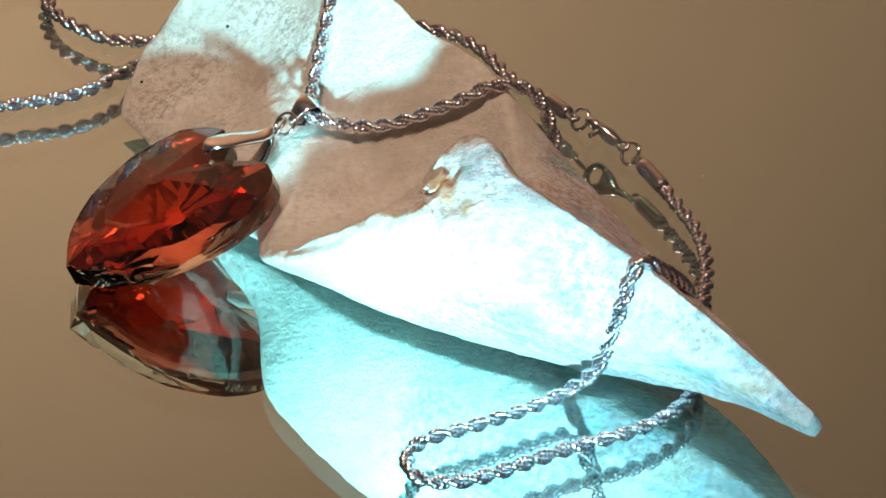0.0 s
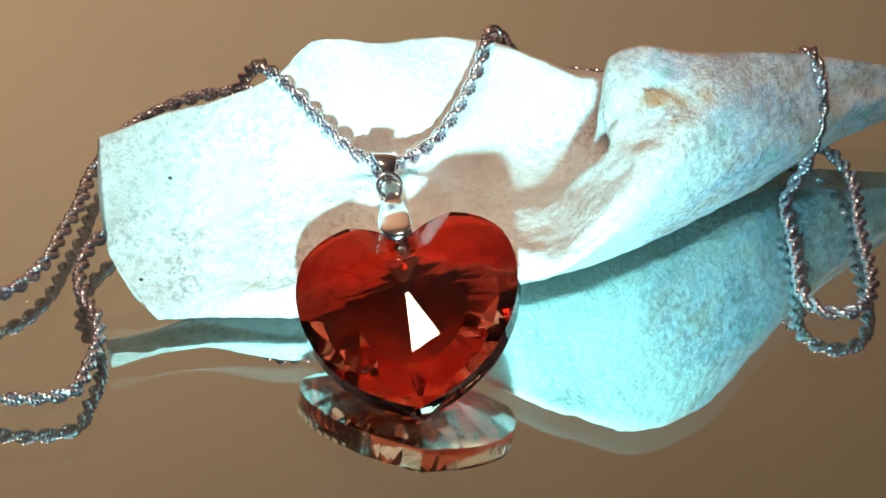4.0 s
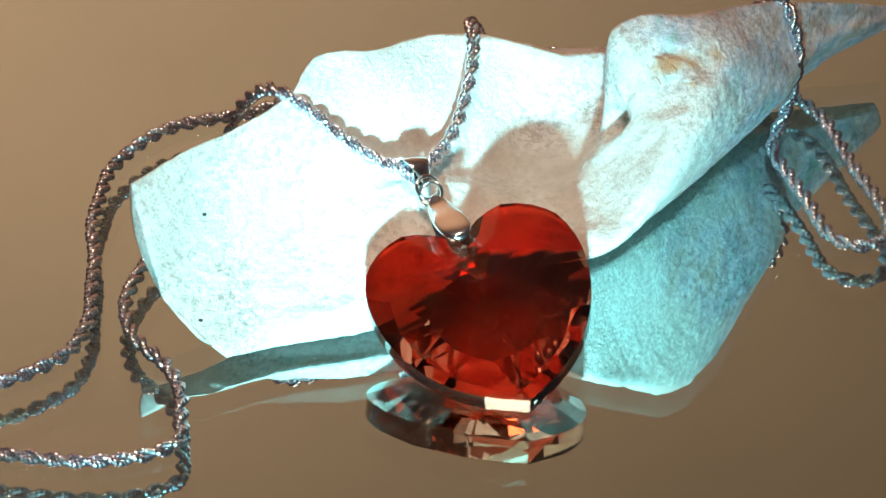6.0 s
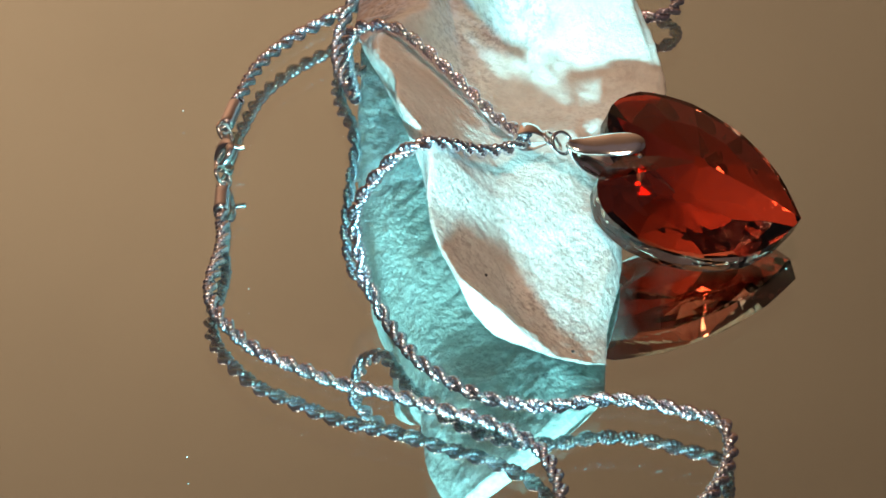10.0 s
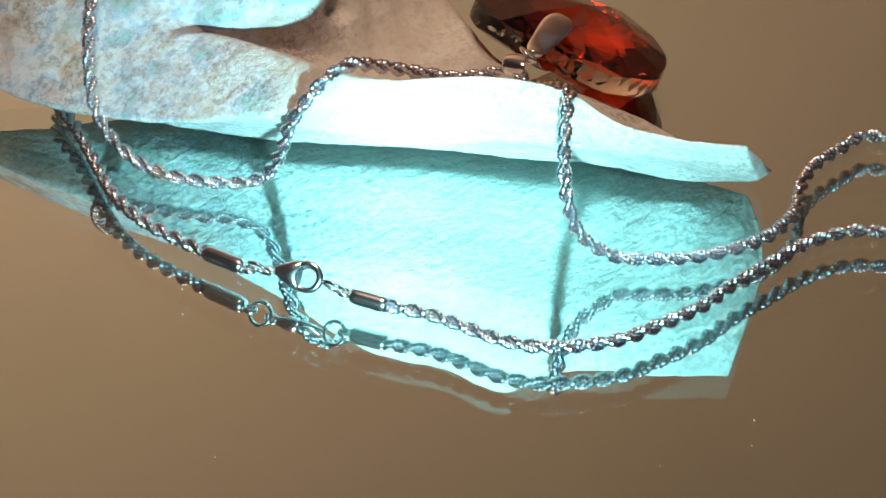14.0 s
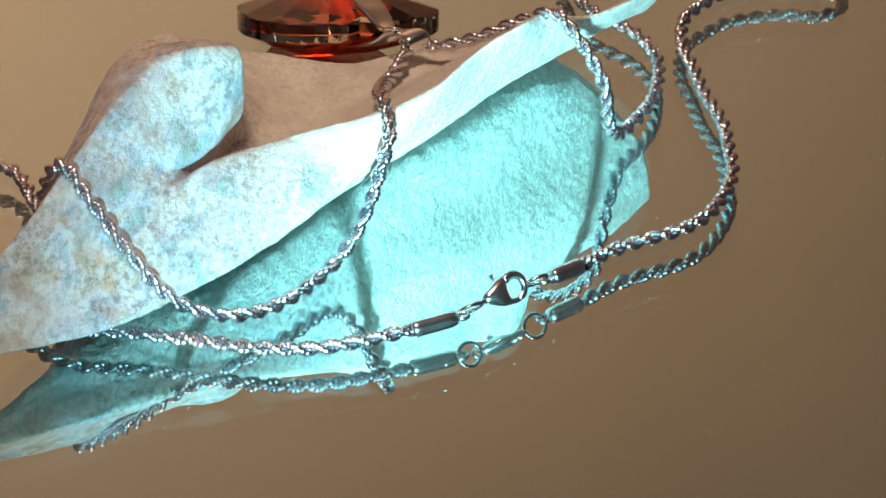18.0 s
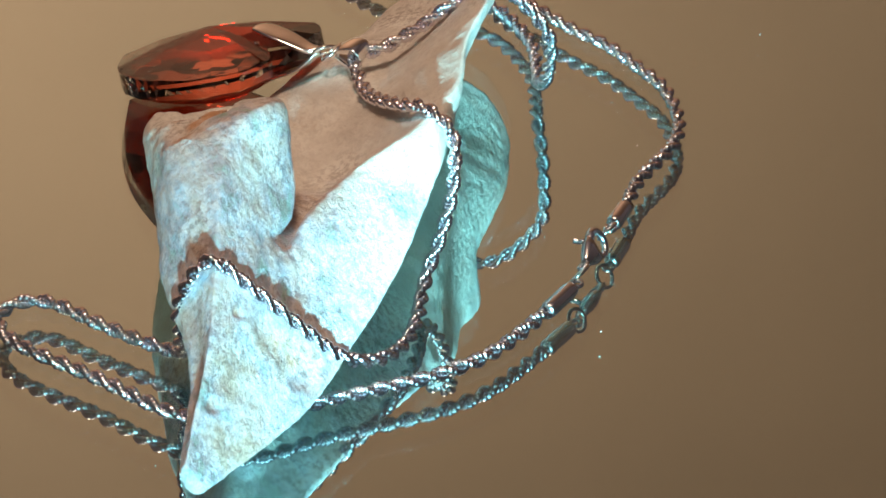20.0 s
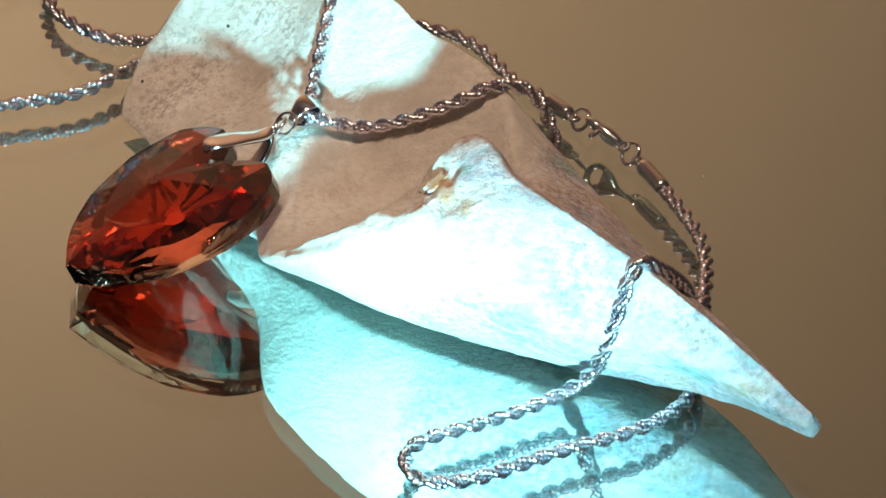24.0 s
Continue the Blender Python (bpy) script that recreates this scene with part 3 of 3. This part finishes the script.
def chain_bail(top):
    """The small folded loop that slides on the chain."""
    foot, crest = Vector((-17.1, -3.9, 13.1)), Vector((-14.3, -1.4, 14.1))
    away = (crest - foot).normalized()
    side = (Vector(CHAIN_TWO[1]) - Vector(CHAIN_ONE[1])).normalized()
    out = side.cross(away).normalized()
    steps = [foot + out * 0.25, foot.lerp(crest, 0.6) + out * 1.3, crest + out * 1.0, crest + away * 0.5, crest - out * 1.0, foot.lerp(crest, 0.6) - out * 1.3, foot - out * 0.25]
    path = spline([p * MM for p in steps], 0.18 * MM)
    m = len(path) - 1
    widths = [(0.4 + 1.25 * math.sin(math.pi * i / m)) * MM for i in range(m + 1)]
    part("chain_bail", leaf(path, widths, side, 0.22 * MM), BRIGHT, top, "small folded silver loop on the chain", True)


CLASP_FROM, CLASP_TO = Vector((29.0, 5.5, 1.25)), Vector((19.7, 17.2, 1.25))


def lobster_clasp(top):
    """A claw lying on its side against the chain's end ring, with a thumb lever behind."""
    clasp = new("lobster_clasp")
    clasp.parent = top
    tagged(clasp, "steel lobster clasp closing the chain")
    ax = (CLASP_TO - CLASP_FROM).normalized()
    face = Vector((0.706, 0.398, 0.58))
    face = (face - ax * face.dot(ax)).normalized()
    up = ax.cross(face)
    up = up if up.z > 0 else -up

    def at(s, h=0.0, d=0.0):
        base = CLASP_FROM + ax * s
        base.z = 2.1 + 0.15 * (s - 3.5) / 8
        return (base + up * h + face * d) * MM

    # the solid heel widens towards the loop
    bm = bmesh.new()
    rings = []
    for s, half, thick in ((4.3, 0.2, 0.2), (4.4, 0.55, 0.5), (5.0, 0.85, 0.7), (5.8, 1.3, 0.9), (6.7, 1.75, 1.0), (7.4, 1.85, 0.95), (7.9, 1.95, 0.85), (8.15, 1.9, 0.6), (8.2, 1.7, 0.3)):
        rings.append([bm.verts.new(at(s - 0.5 * (1 - abs(math.sin(w))) * (s > 7.2), half * math.sin(w), thick * math.cos(w))) for w in (2 * math.pi * j / 20 for j in range(20))])
    for a, b in zip(rings, rings[1:]):
        for j in range(20):
            bm.faces.new((a[j], a[(j + 1) % 20], b[(j + 1) % 20], b[j]))
    bm.faces.new(rings[0])
    bm.faces.new(rings[-1])
    part("heel", bm, BRUSHED, clasp, "swollen steel heel", True)
    path = [at(9.0 + 1.55 * math.cos(w), 1.6 * math.sin(w)) for w in (math.radians(132 - 7.2 * i) for i in range(31))]
    part("hook", tube(bmesh.new(), path, [(0.62 - 0.2 * i / 30) * MM for i in range(31)], 14), BRUSHED, clasp, "curved steel hook", True)
    gate = spline([at(7.8, -1.4), at(8.4, -1.6), at(9.0, -1.65), at(9.5, -1.55)], 0.2 * MM)
    part("gate", tube(bmesh.new(), gate, [0.4 * MM] * len(gate), 10), BRUSHED, clasp, "sprung gate", True)
    nub = spline([at(7.5, 1.5, -0.5), at(7.5, 1.75, -1.2), at(7.4, 2.3, -1.9)], 0.15 * MM)
    part("lever", tube(bmesh.new(), nub, [0.38 * MM] * len(nub), 10), BRUSHED, clasp, "small thumb lever", True)
    bm = bmesh.new()
    ring_into(bm, at(3.75), ax, face, up, 0.75 * MM, 0.6 * MM, 0.27 * MM, 20, 8)
    part("swivel_eye", bm, BRUSHED, clasp, "small swivel eye", True)


def end_cap(top, a, b):
    """A plain tube crimped on the chain's end, with a flat drilled tongue."""
    a, b = Vector(a) * MM, Vector(b) * MM
    way = (b - a).normalized()
    path = [a.lerp(b, i / 16) for i in range(17)]
    cap = part("end_cap", tube(bmesh.new(), path, [0.85 * MM, 1.06 * MM] + [1.1 * MM] * 12 + [1.08 * MM, 1.02 * MM, 0.9 * MM], 24), BRUSHED, top, "plain steel tube end cap", True)
    bm = bmesh.new()
    side = way.cross(Vector((0, 0, 1))).normalized()
    ring_into(bm, b + way * 0.95 * MM, way, side, side.cross(way), 0.72 * MM, 0.62 * MM, 0.3 * MM, 20, 8)
    part("tongue", bm, BRUSHED, cap, "drilled end tongue", True)


def necklace():
    top = new("necklace")
    tagged(top, "silver rope necklace with red heart crystal, draped over a shell", "necklace")
    rope_chain(CHAIN_ONE + CHAIN_ONE_END, top)
    rope_chain(CHAIN_TWO + CHAIN_TWO_END, top)
    heart = part("heart_pendant", heart_crystal(), CRYSTAL, top, "faceted red orange heart crystal")
    heart.data.materials.append(COATED)
    heart.data.materials.append(GIRDLE)
    heart_m = heart_pose()
    heart.matrix_basis = heart_m
    pendant_bail(top, heart_m)
    chain_bail(top)
    wire_ring((-17.6, -4.1, 13.1), (-0.55, -0.45, 0.7), 1.5, 0.27, top, "thin silver jump ring")
    wire_ring((-18.6, -4.7, 13.0), (-0.75, 0.1, 0.65), 1.45, 0.27, top, "thin silver jump ring")
    end_cap(top, (16.7, 21.1, 1.1), CLASP_TO)
    end_cap(top, (31.7, 0.1, 1.1), CLASP_FROM)
    ax = (CLASP_TO - CLASP_FROM).normalized()
    for s in (2.3, 12.6):
        wire_ring(CLASP_FROM + ax * s + Vector((0, 0, 0.5)), (0.706, 0.398, -0.58), 1.5, 0.27, top, "round steel jump ring")
    lobster_clasp(top)
    return top


# ---- what turns ----
table = mirror_turntable()
shell = shell_fragment()
jewel = necklace()


def motions():
    for thing in (table, shell, jewel):
        walk(thing, [(t, pose(0, 0, 0, 0, 0, a)) for t, a in TURNS])


motions()
